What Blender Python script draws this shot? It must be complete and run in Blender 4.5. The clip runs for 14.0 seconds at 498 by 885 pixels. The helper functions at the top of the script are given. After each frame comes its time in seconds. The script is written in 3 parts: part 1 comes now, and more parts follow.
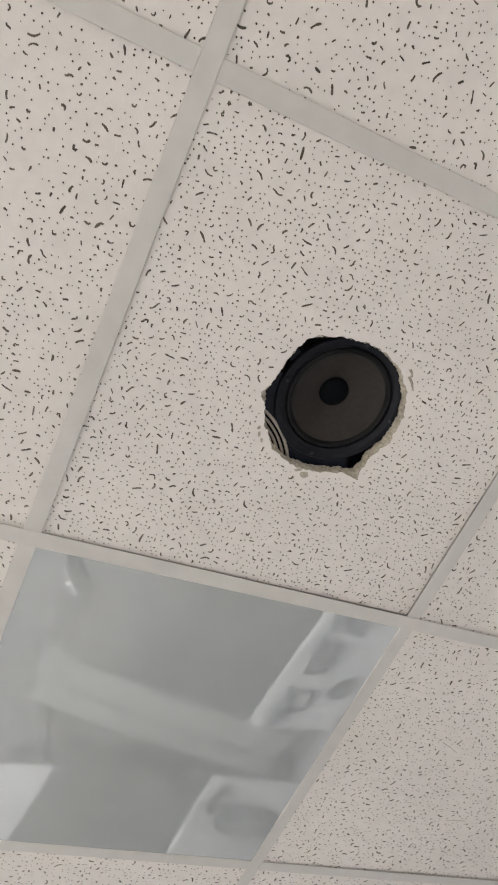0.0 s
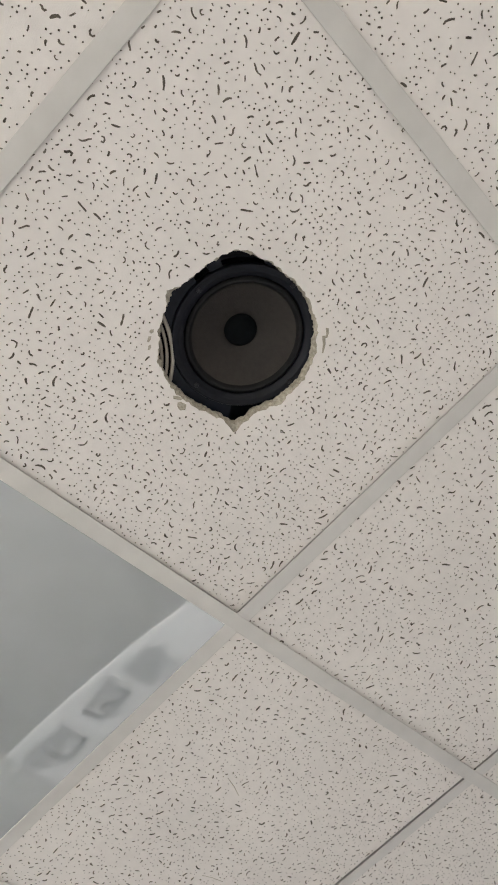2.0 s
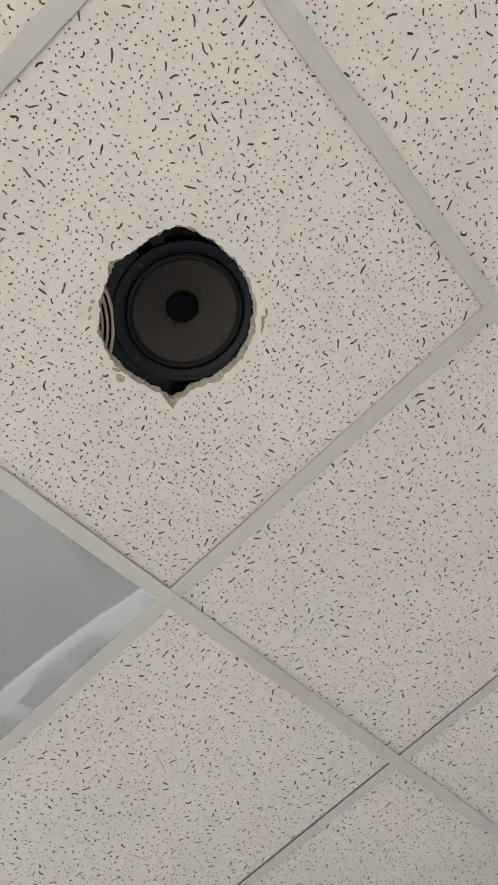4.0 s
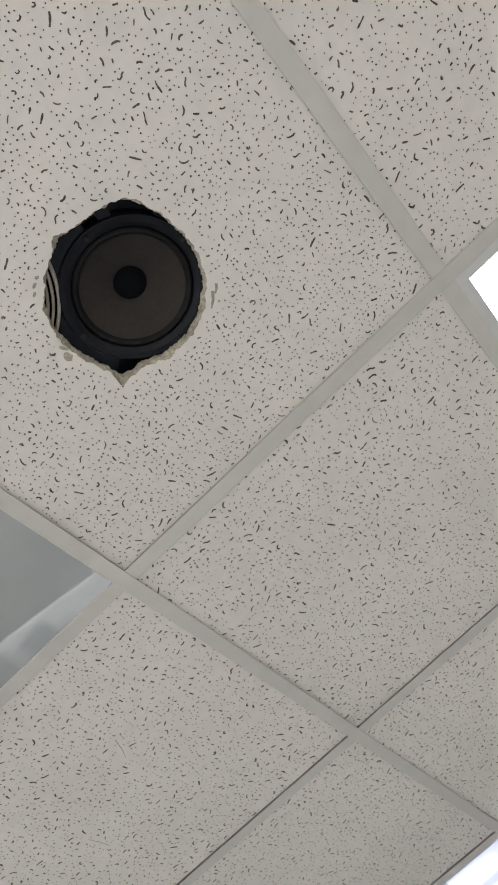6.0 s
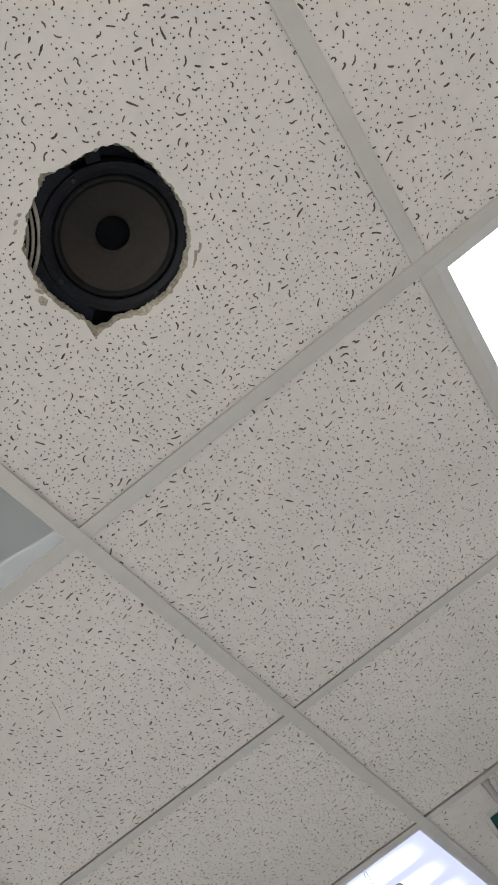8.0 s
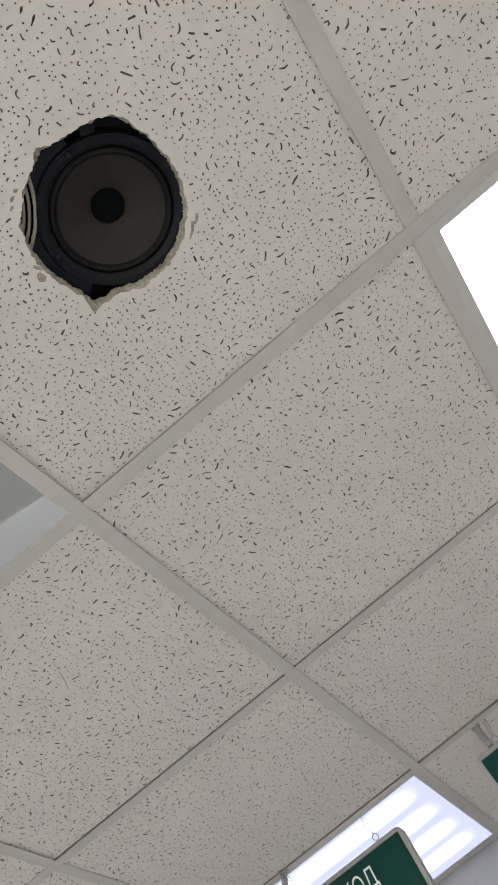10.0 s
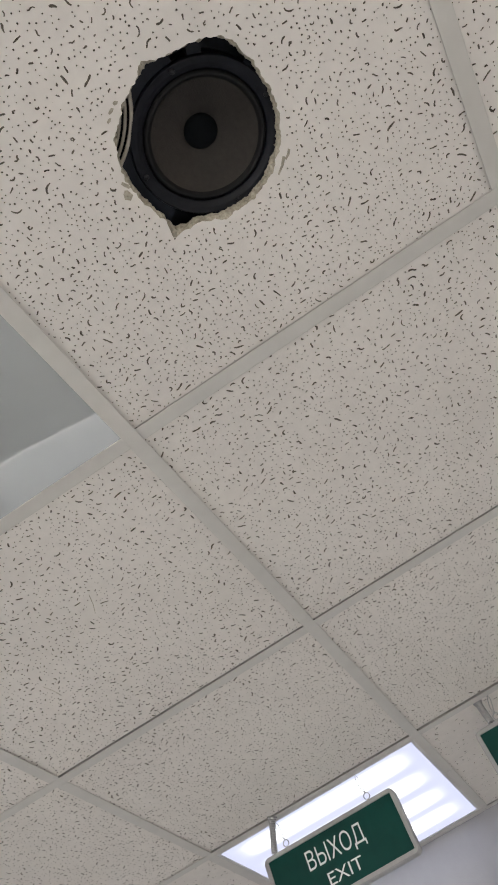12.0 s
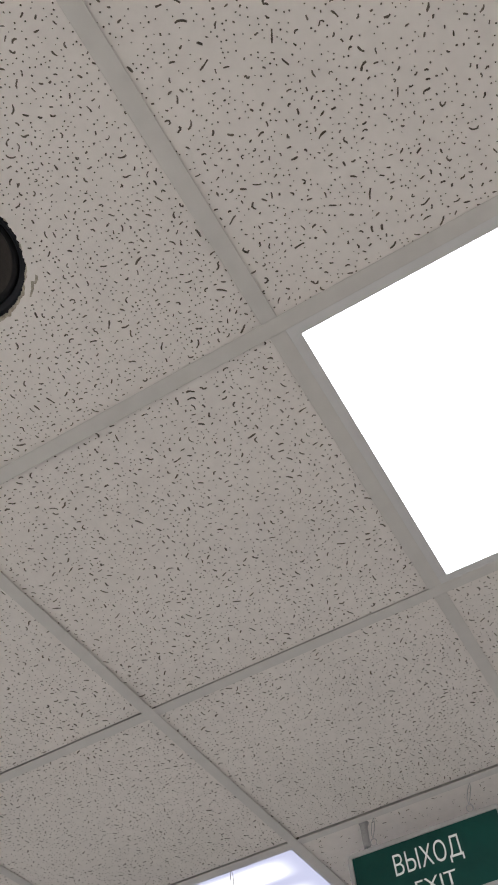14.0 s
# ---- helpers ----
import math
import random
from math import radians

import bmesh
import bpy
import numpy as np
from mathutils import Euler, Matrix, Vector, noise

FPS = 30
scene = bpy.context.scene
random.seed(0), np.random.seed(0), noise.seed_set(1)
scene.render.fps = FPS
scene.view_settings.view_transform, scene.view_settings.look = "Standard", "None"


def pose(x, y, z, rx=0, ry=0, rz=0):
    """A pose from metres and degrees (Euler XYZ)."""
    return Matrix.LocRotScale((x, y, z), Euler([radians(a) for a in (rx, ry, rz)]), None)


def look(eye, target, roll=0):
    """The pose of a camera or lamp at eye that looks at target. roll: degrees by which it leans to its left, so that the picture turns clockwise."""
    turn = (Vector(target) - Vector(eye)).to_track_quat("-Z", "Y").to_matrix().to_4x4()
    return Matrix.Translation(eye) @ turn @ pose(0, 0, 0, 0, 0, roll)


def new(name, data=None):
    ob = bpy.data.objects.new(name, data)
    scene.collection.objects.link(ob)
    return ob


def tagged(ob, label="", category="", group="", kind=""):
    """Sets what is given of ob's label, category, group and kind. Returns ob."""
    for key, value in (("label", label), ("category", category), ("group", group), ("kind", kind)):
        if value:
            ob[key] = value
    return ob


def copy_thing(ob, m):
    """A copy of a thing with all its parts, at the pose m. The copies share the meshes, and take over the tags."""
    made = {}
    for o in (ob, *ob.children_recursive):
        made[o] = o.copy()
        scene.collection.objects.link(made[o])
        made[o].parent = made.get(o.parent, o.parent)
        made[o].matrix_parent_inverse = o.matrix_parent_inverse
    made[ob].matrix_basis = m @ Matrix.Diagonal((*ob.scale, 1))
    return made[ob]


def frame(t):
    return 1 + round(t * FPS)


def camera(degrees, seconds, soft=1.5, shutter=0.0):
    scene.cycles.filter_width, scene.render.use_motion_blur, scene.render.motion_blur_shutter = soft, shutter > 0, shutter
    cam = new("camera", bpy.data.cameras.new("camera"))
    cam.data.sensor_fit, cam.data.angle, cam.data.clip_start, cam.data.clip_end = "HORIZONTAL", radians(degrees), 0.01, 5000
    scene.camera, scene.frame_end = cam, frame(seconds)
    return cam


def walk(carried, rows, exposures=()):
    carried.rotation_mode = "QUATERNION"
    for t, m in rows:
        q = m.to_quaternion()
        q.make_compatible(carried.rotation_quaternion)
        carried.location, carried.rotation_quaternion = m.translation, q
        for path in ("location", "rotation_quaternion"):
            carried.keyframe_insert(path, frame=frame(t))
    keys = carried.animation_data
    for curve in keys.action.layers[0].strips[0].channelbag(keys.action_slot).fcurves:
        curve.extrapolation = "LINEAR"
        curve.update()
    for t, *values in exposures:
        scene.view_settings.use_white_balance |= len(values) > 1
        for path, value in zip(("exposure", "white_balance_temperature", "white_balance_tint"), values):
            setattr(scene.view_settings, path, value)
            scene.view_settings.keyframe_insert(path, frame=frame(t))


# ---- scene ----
cam = camera(35.5, 14.0, soft=1.8, shutter=0.1)
PATH = [
    (0, (-0.146, 0.01, 1.845), (0.582, 0.754, 3.553), -23.1),
    (0.5, (-0.071, 0.117, 1.814), (0.757, 0.768, 3.515), -20.1),
    (1, (-0.025, 0.214, 1.828), (0.896, 0.738, 3.525), -22.1),
    (1.5, (0.011, 0.198, 1.835), (0.944, 0.619, 3.553), -26.7),
    (2, (-0.036, 0.209, 1.859), (0.886, 0.578, 3.595), -26.1),
    (2.5, (-0.053, 0.211, 1.856), (0.88, 0.546, 3.593), -25.4),
    (3, (-0.009, 0.214, 1.822), (0.941, 0.515, 3.556), -26.2),
    (3.2, (0.004, 0.219, 1.816), (0.962, 0.512, 3.547), -26.6),
    (5.3, (-0.025, 0.19, 1.825), (1.015, 0.461, 3.512), -32.5),
    (5.5, (-0.019, 0.201, 1.823), (1.035, 0.46, 3.503), -33.1),
    (6, (0.002, 0.22, 1.825), (1.091, 0.44, 3.488), -34.0),
    (6.5, (0.006, 0.222, 1.832), (1.124, 0.389, 3.482), -34.5),
    (7, (-0.001, 0.22, 1.838), (1.13, 0.35, 3.482), -34.1),
    (7.5, (0.003, 0.252, 1.829), (1.152, 0.372, 3.461), -33.2),
    (8, (0.013, 0.263, 1.817), (1.183, 0.39, 3.434), -33.2),
    (8.5, (-0.008, 0.27, 1.818), (1.187, 0.413, 3.415), -33.5),
    (8.7, (-0.016, 0.274, 1.82), (1.188, 0.425, 3.409), -33.9),
    (10.8, (-0.022, 0.309, 1.829), (1.278, 0.455, 3.342), -34.7),
    (11, (-0.022, 0.324, 1.828), (1.28, 0.481, 3.338), -33.7),
    (11.5, (-0.023, 0.359, 1.829), (1.282, 0.543, 3.333), -30.3),
    (12, (-0.035, 0.351, 1.828), (1.271, 0.562, 3.329), -26.3),
    (12.5, (-0.071, 0.32, 1.826), (1.215, 0.534, 3.342), -21.1),
    (13, (-0.031, 0.185, 1.812), (1.207, 0.417, 3.366), -19.1),
    (13.5, (0.034, -0.008, 1.747), (1.172, 0.334, 3.356), -13.5),
    (14, (0.138, -0.148, 1.765), (1.197, 0.321, 3.395), -7.2),
]
EXPOSURES = [(0.0, 1.39, 6500, 11), (1.0, 1.43, 6500, 10), (2.5, 1.44, 6500, 9), (3.0, 1.42, 6500, 8.5), (5.5, 1.33, 6350, 7.5), (6.0, 1.25, 6350, 7.5), (6.5, 1.11, 6350, 7.5), (8.5, 1.14, 6350, 7.5), (11.0, 1.11, 6500, 9), (12.5, 1.18, 6500, 10), (13.3, 1.04, 6500, 11), (14.0, 0.89, 6500, 12)]
walk(cam, [(t, look(eye, target, roll)) for t, eye, target, roll in PATH], EXPOSURES)

# ------------------------------------------------------------------ plan
CEIL = 2.700          # underside of the T-bars
FACE = 2.7027         # underside of the lay-in boards
CELL = 0.6
BAR = 0.024
WALL_X = 2.426        # wall behind the exit signs
ROOM = (-4.2, WALL_X, -3.6, 5.4)
TOP = 3.10            # unseen slab added above the suspended ceiling


# ------------------------------------------------------------------ light
world = bpy.data.worlds.new("world")
scene.world = world
world.use_nodes = True
world.node_tree.nodes["Background"].inputs[0].default_value = (0.6, 0.7, 0.9, 1)
world.node_tree.nodes["Background"].inputs[1].default_value = 0.02

ADDED_GLOW = 23.0     # unseen ceiling panels, added to light the room
NEAR_GLOW = 3.5       # the lit panel beside the loudspeaker
DIM_GLOW = 0.37       # panel over the exit sign, between its strips
STRIP_GLOW = 1.1      # the same, at its light strips


# ------------------------------------------------------------------ materials
def material(name, colour, rough=0.6, metal=0.0, scale=40.0, vary=0.06, bump=0.0, bump_scale=300.0, tint=None, spec=0.5):
    m = bpy.data.materials.new(name)
    m.use_nodes = True
    nt = m.node_tree
    b = nt.nodes["Principled BSDF"]
    b.inputs["Roughness"].default_value = rough
    b.inputs["Metallic"].default_value = metal
    b.inputs["Specular IOR Level"].default_value = spec
    co = nt.nodes.new("ShaderNodeTexCoord")
    n1 = nt.nodes.new("ShaderNodeTexNoise")
    n1.inputs["Scale"].default_value = scale
    n1.inputs["Detail"].default_value = 6
    n2 = nt.nodes.new("ShaderNodeTexNoise")
    n2.inputs["Scale"].default_value = scale * 0.09
    n2.inputs["Detail"].default_value = 3
    nt.links.new(co.outputs["Object"], n1.inputs["Vector"])
    nt.links.new(co.outputs["Object"], n2.inputs["Vector"])
    add = nt.nodes.new("ShaderNodeMath")
    add.operation = "ADD"
    nt.links.new(n1.outputs["Fac"], add.inputs[0])
    nt.links.new(n2.outputs["Fac"], add.inputs[1])
    ramp = nt.nodes.new("ShaderNodeValToRGB")
    half = nt.nodes.new("ShaderNodeMath")
    half.operation = "MULTIPLY"
    half.inputs[1].default_value = 0.5
    nt.links.new(add.outputs[0], half.inputs[0])
    nt.links.new(half.outputs[0], ramp.inputs["Fac"])
    c = np.array(colour)
    d = np.array(tint) if tint is not None else c * (1 - 2 * vary)
    ramp.color_ramp.elements[0].position, ramp.color_ramp.elements[1].position = 0.36, 0.62
    ramp.color_ramp.elements[0].color = (*d, 1)
    ramp.color_ramp.elements[1].color = (*np.minimum(c * (1 + vary), 1), 1)
    nt.links.new(ramp.outputs["Color"], b.inputs["Base Color"])
    if bump > 0:
        n3 = nt.nodes.new("ShaderNodeTexNoise")
        n3.inputs["Scale"].default_value = bump_scale
        n3.inputs["Detail"].default_value = 4
        nt.links.new(co.outputs["Object"], n3.inputs["Vector"])
        bp = nt.nodes.new("ShaderNodeBump")
        bp.inputs["Strength"].default_value = bump
        bp.inputs["Distance"].default_value = 0.002
        nt.links.new(n3.outputs["Fac"], bp.inputs["Height"])
        nt.links.new(bp.outputs["Normal"], b.inputs["Normal"])
    return m


def glowing(name, colour, strength):
    m = bpy.data.materials.new(name)
    m.use_nodes = True
    b = m.node_tree.nodes["Principled BSDF"]
    b.inputs["Base Color"].default_value = (0.8, 0.8, 0.8, 1)
    b.inputs["Roughness"].default_value = 0.35
    b.inputs["Emission Color"].default_value = (*colour, 1)
    b.inputs["Emission Strength"].default_value = strength
    return m


def strip_glow(name, base, strip, centres, width, y0, y1):
    """Opal diffuser with soft light strips behind it, along the panel's y."""
    m = bpy.data.materials.new(name)
    m.use_nodes = True
    nt = m.node_tree
    b = nt.nodes["Principled BSDF"]
    b.inputs["Base Color"].default_value = (0.10, 0.10, 0.11, 1)
    b.inputs["Roughness"].default_value = 0.3
    co = nt.nodes.new("ShaderNodeTexCoord")
    sep = nt.nodes.new("ShaderNodeSeparateXYZ")
    nt.links.new(co.outputs["Object"], sep.inputs[0])

    def math_node(op, a, c=None):
        n = nt.nodes.new("ShaderNodeMath")
        n.operation = op
        for i, v in enumerate((a, c)):
            if v is None:
                continue
            if isinstance(v, (int, float)):
                n.inputs[i].default_value = v
            else:
                nt.links.new(v, n.inputs[i])
        return n.outputs[0]

    def smooth(value, a, c):
        n = nt.nodes.new("ShaderNodeMapRange")
        n.interpolation_type = "SMOOTHERSTEP"
        nt.links.new(value, n.inputs["Value"])
        n.inputs["From Min"].default_value, n.inputs["From Max"].default_value = a, c
        return n.outputs["Result"]

    total = None
    ends = math_node("MULTIPLY", smooth(sep.outputs["Y"], y0 - 0.03, y0 + 0.095), smooth(sep.outputs["Y"], y1 + 0.03, y1 - 0.095))
    for cx in centres:
        away = math_node("ABSOLUTE", math_node("SUBTRACT", sep.outputs["X"], cx))
        s = smooth(away, width, 0.012)
        total = s if total is None else math_node("ADD", total, s)
    total = math_node("MULTIPLY", total, ends)
    mix = nt.nodes.new("ShaderNodeMix")
    mix.data_type = "RGBA"
    nt.links.new(math_node("MINIMUM", total, 1.0), mix.inputs[0])
    mix.inputs[6].default_value = (*base, 1)
    mix.inputs[7].default_value = (*strip, 1)
    nt.links.new(mix.outputs[2], b.inputs["Emission Color"])
    b.inputs["Emission Strength"].default_value = 1.0
    return m


M_BOARD = material("mineral_board_paint", (0.815, 0.776, 0.742), 0.95, scale=55, vary=0.025, bump=0.25, bump_scale=900, spec=0.15)
# raw fibre, its colour also darkened for the shade inside the pits
M_CORE_SHADED = material("raw_fibre_with_pit_shade", (0.175, 0.153, 0.124), 1.0, scale=400, vary=0.25, bump=0.5, bump_scale=900, spec=0.05)
M_CRUMB = material("broken_board_core", (0.50, 0.46, 0.38), 1.0, scale=260, vary=0.18, bump=0.9, bump_scale=500, spec=0.05)
M_BAR = material("painted_steel_bar", (0.645, 0.626, 0.600), 0.42, scale=30, vary=0.03, bump=0.05, bump_scale=200)
M_BEZEL = material("white_panel_bezel", (0.66, 0.66, 0.66), 0.5, scale=30, vary=0.02)
# warm colour for the unseen walls, to warm the light they bounce
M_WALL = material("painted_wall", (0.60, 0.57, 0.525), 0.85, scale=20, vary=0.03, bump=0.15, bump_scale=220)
# east wall's own tone, kept dark and cool to dim and cool its bounce
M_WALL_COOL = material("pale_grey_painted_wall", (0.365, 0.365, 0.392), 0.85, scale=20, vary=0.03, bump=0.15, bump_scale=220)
M_SLAB = material("bare_concrete_slab", (0.22, 0.215, 0.21), 0.95, scale=6, vary=0.15, bump=0.4, bump_scale=60)
M_FLOOR = material("grey_linoleum", (0.40, 0.40, 0.392), 0.35, scale=9, vary=0.06, bump=0.03, bump_scale=80)
M_WHITE = material("white_laminate", (0.83, 0.85, 0.86), 0.4, scale=12, vary=0.02)
M_DULL = material("dull_grey_tabletop", (0.335, 0.335, 0.325), 0.6, scale=12, vary=0.04)
M_PALE = material("pale_grey_laminate", (0.50, 0.515, 0.495), 0.5, scale=12, vary=0.03)
M_GREYLAM = material("grey_laminate", (0.32, 0.34, 0.355), 0.45, scale=12, vary=0.04)
M_LEG = material("grey_powder_coat", (0.17, 0.17, 0.167), 0.45, scale=50, vary=0.04)
M_TRAY = material("dark_grey_plastic", (0.06, 0.065, 0.075), 0.45, scale=60, vary=0.06)
M_DARK = material("dark_plastic", (0.06, 0.065, 0.07), 0.4, scale=80, vary=0.1)
M_BASKET = material("black_speaker_frame", (0.0065, 0.0090, 0.0165), 0.5, scale=120, vary=0.25, bump=0.1, bump_scale=300, spec=0.3)
M_RIM = material("black_rubber_rim", (0.0052, 0.0062, 0.0105), 0.45, scale=90, vary=0.2, spec=0.28)
M_SURROUND = material("black_rubber_surround", (0.006, 0.006, 0.007), 0.6, scale=90, vary=0.2, spec=0.25)
M_CONE = material("dark_brown_paper_cone", (0.024, 0.0195, 0.0165), 0.75, scale=160, vary=0.14, bump=0.25, bump_scale=500)
M_CAP = material("black_dust_cap", (0.003, 0.004, 0.005), 0.85, scale=160, vary=0.2, spec=0.1)
M_SCREW = material("dull_steel_screw", (0.05, 0.05, 0.055), 0.45, metal=1.0, scale=200, vary=0.1)
M_RIB = material("pale_ribbed_plastic", (0.36, 0.33, 0.285), 0.5, scale=120, vary=0.08)
M_GREEN = material("green_sign_film", (0.003, 0.050, 0.042), 0.35, scale=25, vary=0.08, spec=0.25)
M_SIGNFRAME = material("grey_sign_frame", (0.37, 0.365, 0.37), 0.42, scale=60, vary=0.04)
M_LETTER = material("white_lettering", (0.82, 0.85, 0.84), 0.5, scale=60, vary=0.02)
M_ANCHOR = material("grey_plastic_anchor", (0.36, 0.36, 0.37), 0.55, scale=200, vary=0.1)
M_WIRE = material("galvanised_wire", (0.55, 0.55, 0.56), 0.35, metal=0.9, scale=300, vary=0.1)
M_ADDED_WARM = glowing("added_warm_diffuser", (1.0, 0.962, 0.91), ADDED_GLOW)
M_ADDED_COOL = glowing("added_cool_diffuser", (0.985, 1.0, 1.02), ADDED_GLOW)
M_NEAR = glowing("lit_opal_diffuser_near", (0.93, 0.97, 1.05), NEAR_GLOW)
M_STRIPS = strip_glow("opal_diffuser_with_strips", tuple(DIM_GLOW * v for v in (0.84, 0.88, 1.18)), tuple(STRIP_GLOW * v for v in (0.96, 0.98, 1.0)),
                      (-0.221, -0.084, 0.056, 0.188), 0.062, -0.245, 0.245)

# unlit glossy diffuser: grey acrylic with a strong gloss
M_GLOSS = material("unlit_glossy_acrylic", (0.49, 0.52, 0.535), 0.03, metal=0.0, scale=5, vary=0.05, spec=0.5)
M_GLOSS.node_tree.nodes["Principled BSDF"].inputs["IOR"].default_value = 4.5


# ------------------------------------------------------------------ building helpers
def mesh_object(name, bm, mats, parent=None, smooth=False):
    me = bpy.data.meshes.new(name)
    bm.to_mesh(me)
    bm.free()
    for m in mats if isinstance(mats, (list, tuple)) else [mats]:
        me.materials.append(m)
    if smooth:
        me.shade_smooth()
    ob = new(name, me)
    ob.parent = parent
    return ob


def part(name, bm, mat, parent, label="", smooth=False):
    ob = mesh_object(name, bm, mat, parent, smooth)
    if label:
        tagged(ob, label)
    return ob


def thing(name, at, label, category, group="", kind=""):
    ob = new(name)
    ob.location = at
    ob.empty_display_size = 0.05
    return tagged(ob, label, category, group, kind)


def box(bm, lo, hi, bevel=0.0, m=None):
    lo, hi = Vector(lo), Vector(hi)
    made = bmesh.ops.create_cube(bm, size=1.0, matrix=Matrix.Translation((lo + hi) / 2) @ Matrix.Diagonal((*(hi - lo), 1)))
    verts = made["verts"]
    if bevel:
        edges = list({e for v in verts for e in v.link_edges})
        out = bmesh.ops.bevel(bm, geom=edges, offset=bevel, segments=2, affect="EDGES", profile=0.7)
        verts = list({v for f in out["faces"] for v in f.verts} | {v for v in verts if v.is_valid})
    if m is not None:
        bmesh.ops.transform(bm, matrix=m, verts=verts)
    return bm


def tube(bm, points, radius, sides=8, closed=False):
    """A round bar along points; radius is one number or one for each point."""
    pts = [Vector(p) for p in points]
    n = len(pts)
    radii = radius if isinstance(radius, (list, tuple)) else [radius] * n
    rings, side = [], None
    for i, p in enumerate(pts):
        a, b = (pts[i - 1], pts[(i + 1) % n]) if closed else (pts[max(i - 1, 0)], pts[min(i + 1, n - 1)])
        d = (b - a).normalized()
        side = d.orthogonal().normalized() if side is None else (side - d * side.dot(d)).normalized()
        up = d.cross(side)
        rings.append([bm.verts.new(p + radii[i] * (side * math.cos(q) + up * math.sin(q))) for q in (2 * math.pi * k / sides for k in range(sides))])
    for i in range(n if closed else n - 1):
        r, s = rings[i], rings[(i + 1) % n]
        for k in range(sides):
            bm.faces.new((r[k], r[(k + 1) % sides], s[(k + 1) % sides], s[k]))
    if not closed:
        bm.faces.new(rings[0][::-1])
        bm.faces.new(rings[-1])
    return bm


def lathe(bm, profile, sides=64, centre=(0, 0, 0)):
    """Turns a profile of (radius, height) round the z axis."""
    c = Vector(centre)
    rings = []
    for r, z in profile:
        if r < 1e-6:
            rings.append([bm.verts.new(c + Vector((0, 0, z)))])
        else:
            rings.append([bm.verts.new(c + Vector((r * math.cos(2 * math.pi * k / sides), r * math.sin(2 * math.pi * k / sides), z))) for k in range(sides)])
    for a, b in zip(rings, rings[1:]):
        for k in range(sides):
            k2 = (k + 1) % sides
            if len(a) == 1 and len(b) > 1:
                bm.faces.new((a[0], b[k2], b[k]))
            elif len(b) == 1 and len(a) > 1:
                bm.faces.new((a[k], a[k2], b[0]))
            elif len(a) > 1:
                bm.faces.new((a[k], a[k2], b[k2], b[k]))
    bmesh.ops.recalc_face_normals(bm, faces=bm.faces)
    return bm


# ------------------------------------------------------------------ shell of the room
def shell():
    x0, x1, y0, y1 = ROOM
    t = 0.12
    tagged(mesh_object("floor", box(bmesh.new(), (x0 - t, y0 - t, -0.15), (x1 + t, y1 + t, 0)), M_FLOOR), "worn grey linoleum floor", "floor", kind="structure")
    # the slab is unseen, added so that the void above the boards stays dark
    tagged(mesh_object("slab", box(bmesh.new(), (x0 - t, y0 - t, TOP), (x1 + t, y1 + t, TOP + 0.15)), M_SLAB), "unseen slab added above the suspended ceiling to keep its void dark", "slab", kind="structure")
    # west, south and north walls are unseen, added to close the room for bounce
    for name, lo, hi in (("wall_east", (x1, y0 - t, 0), (x1 + t, y1 + t, TOP)), ("wall_west", (x0 - t, y0 - t, 0), (x0, y1 + t, TOP)),
                         ("wall_south", (x0, y0 - t, 0), (x1, y0, TOP)), ("wall_north", (x0, y1, 0), (x1, y1 + t, TOP))):
        tagged(mesh_object(name, box(bmesh.new(), lo, hi), M_WALL_COOL if name == "wall_east" else M_WALL), "plain light grey painted wall; unseen ones are added", "wall", kind="structure")


shell()

# ------------------------------------------------------------------ suspended ceiling
OFF_PANEL = (0, 1)
LIT_PANEL = (1, -1)
STRIP_PANEL = (3, 1)
# unseen lit panels, added to brighten the room
ADDED_PANELS = [(-4, -1), (-7, -1), (-4, -4), (-7, -4), (-4, 3), (-7, 3), (-4, 6), (-7, 6)]
OPEN = {OFF_PANEL, LIT_PANEL, STRIP_PANEL, *ADDED_PANELS}
COLS, ROWS_Y = range(-7, 4), range(-6, 9)
# boards that the camera passes near
DETAIL = {(-1, -1), (-1, 0), (-1, 1), (0, -1), (0, 0), (0, 2), (1, 0), (1, 1), (1, 2), (2, -1), (2, 0), (2, 1), (2, 2), (3, 0), (3, 2), (0, -2), (1, -2), (-1, 2)}
HALF = 0.297
HOLE = (0.3077, 0.3018)
# the broken hole: degrees and radius at its main corners
HOLE_SHAPE = [(11, 0.1040), (34, 0.1045), (47, 0.1205), (58, 0.1070), (82, 0.101), (118, 0.0995), (134, 0.095), (158, 0.0928), (171, 0.0955), (187, 0.0900), (206, 0.0945),
              (222, 0.1020), (243, 0.0945), (264, 0.0905), (289, 0.0925), (312, 0.0965), (330, 0.0985), (348, 0.1025)]


# crumbs broken off the painted face only: degrees, extra radius, half width
CRUMBS = [(48, 0.0080, 5.0), (171, 0.0075, 7.0), (92, 0.0030, 5.0), (14, 0.0030, 8.0), (232, 0.0025, 6.0), (330, 0.0020, 7.0)]


def crumb(deg):
    return sum(extra * max(0.0, 1 - abs((deg - at + 180) % 360 - 180) / half) for at, extra, half in CRUMBS)


def hole_radius(deg):
    a = [h[0] for h in HOLE_SHAPE]
    r = [h[1] for h in HOLE_SHAPE]
    return float(np.interp(deg, [a[-1] - 360] + a + [a[0] + 360], [r[-1]] + r + [r[0]]))


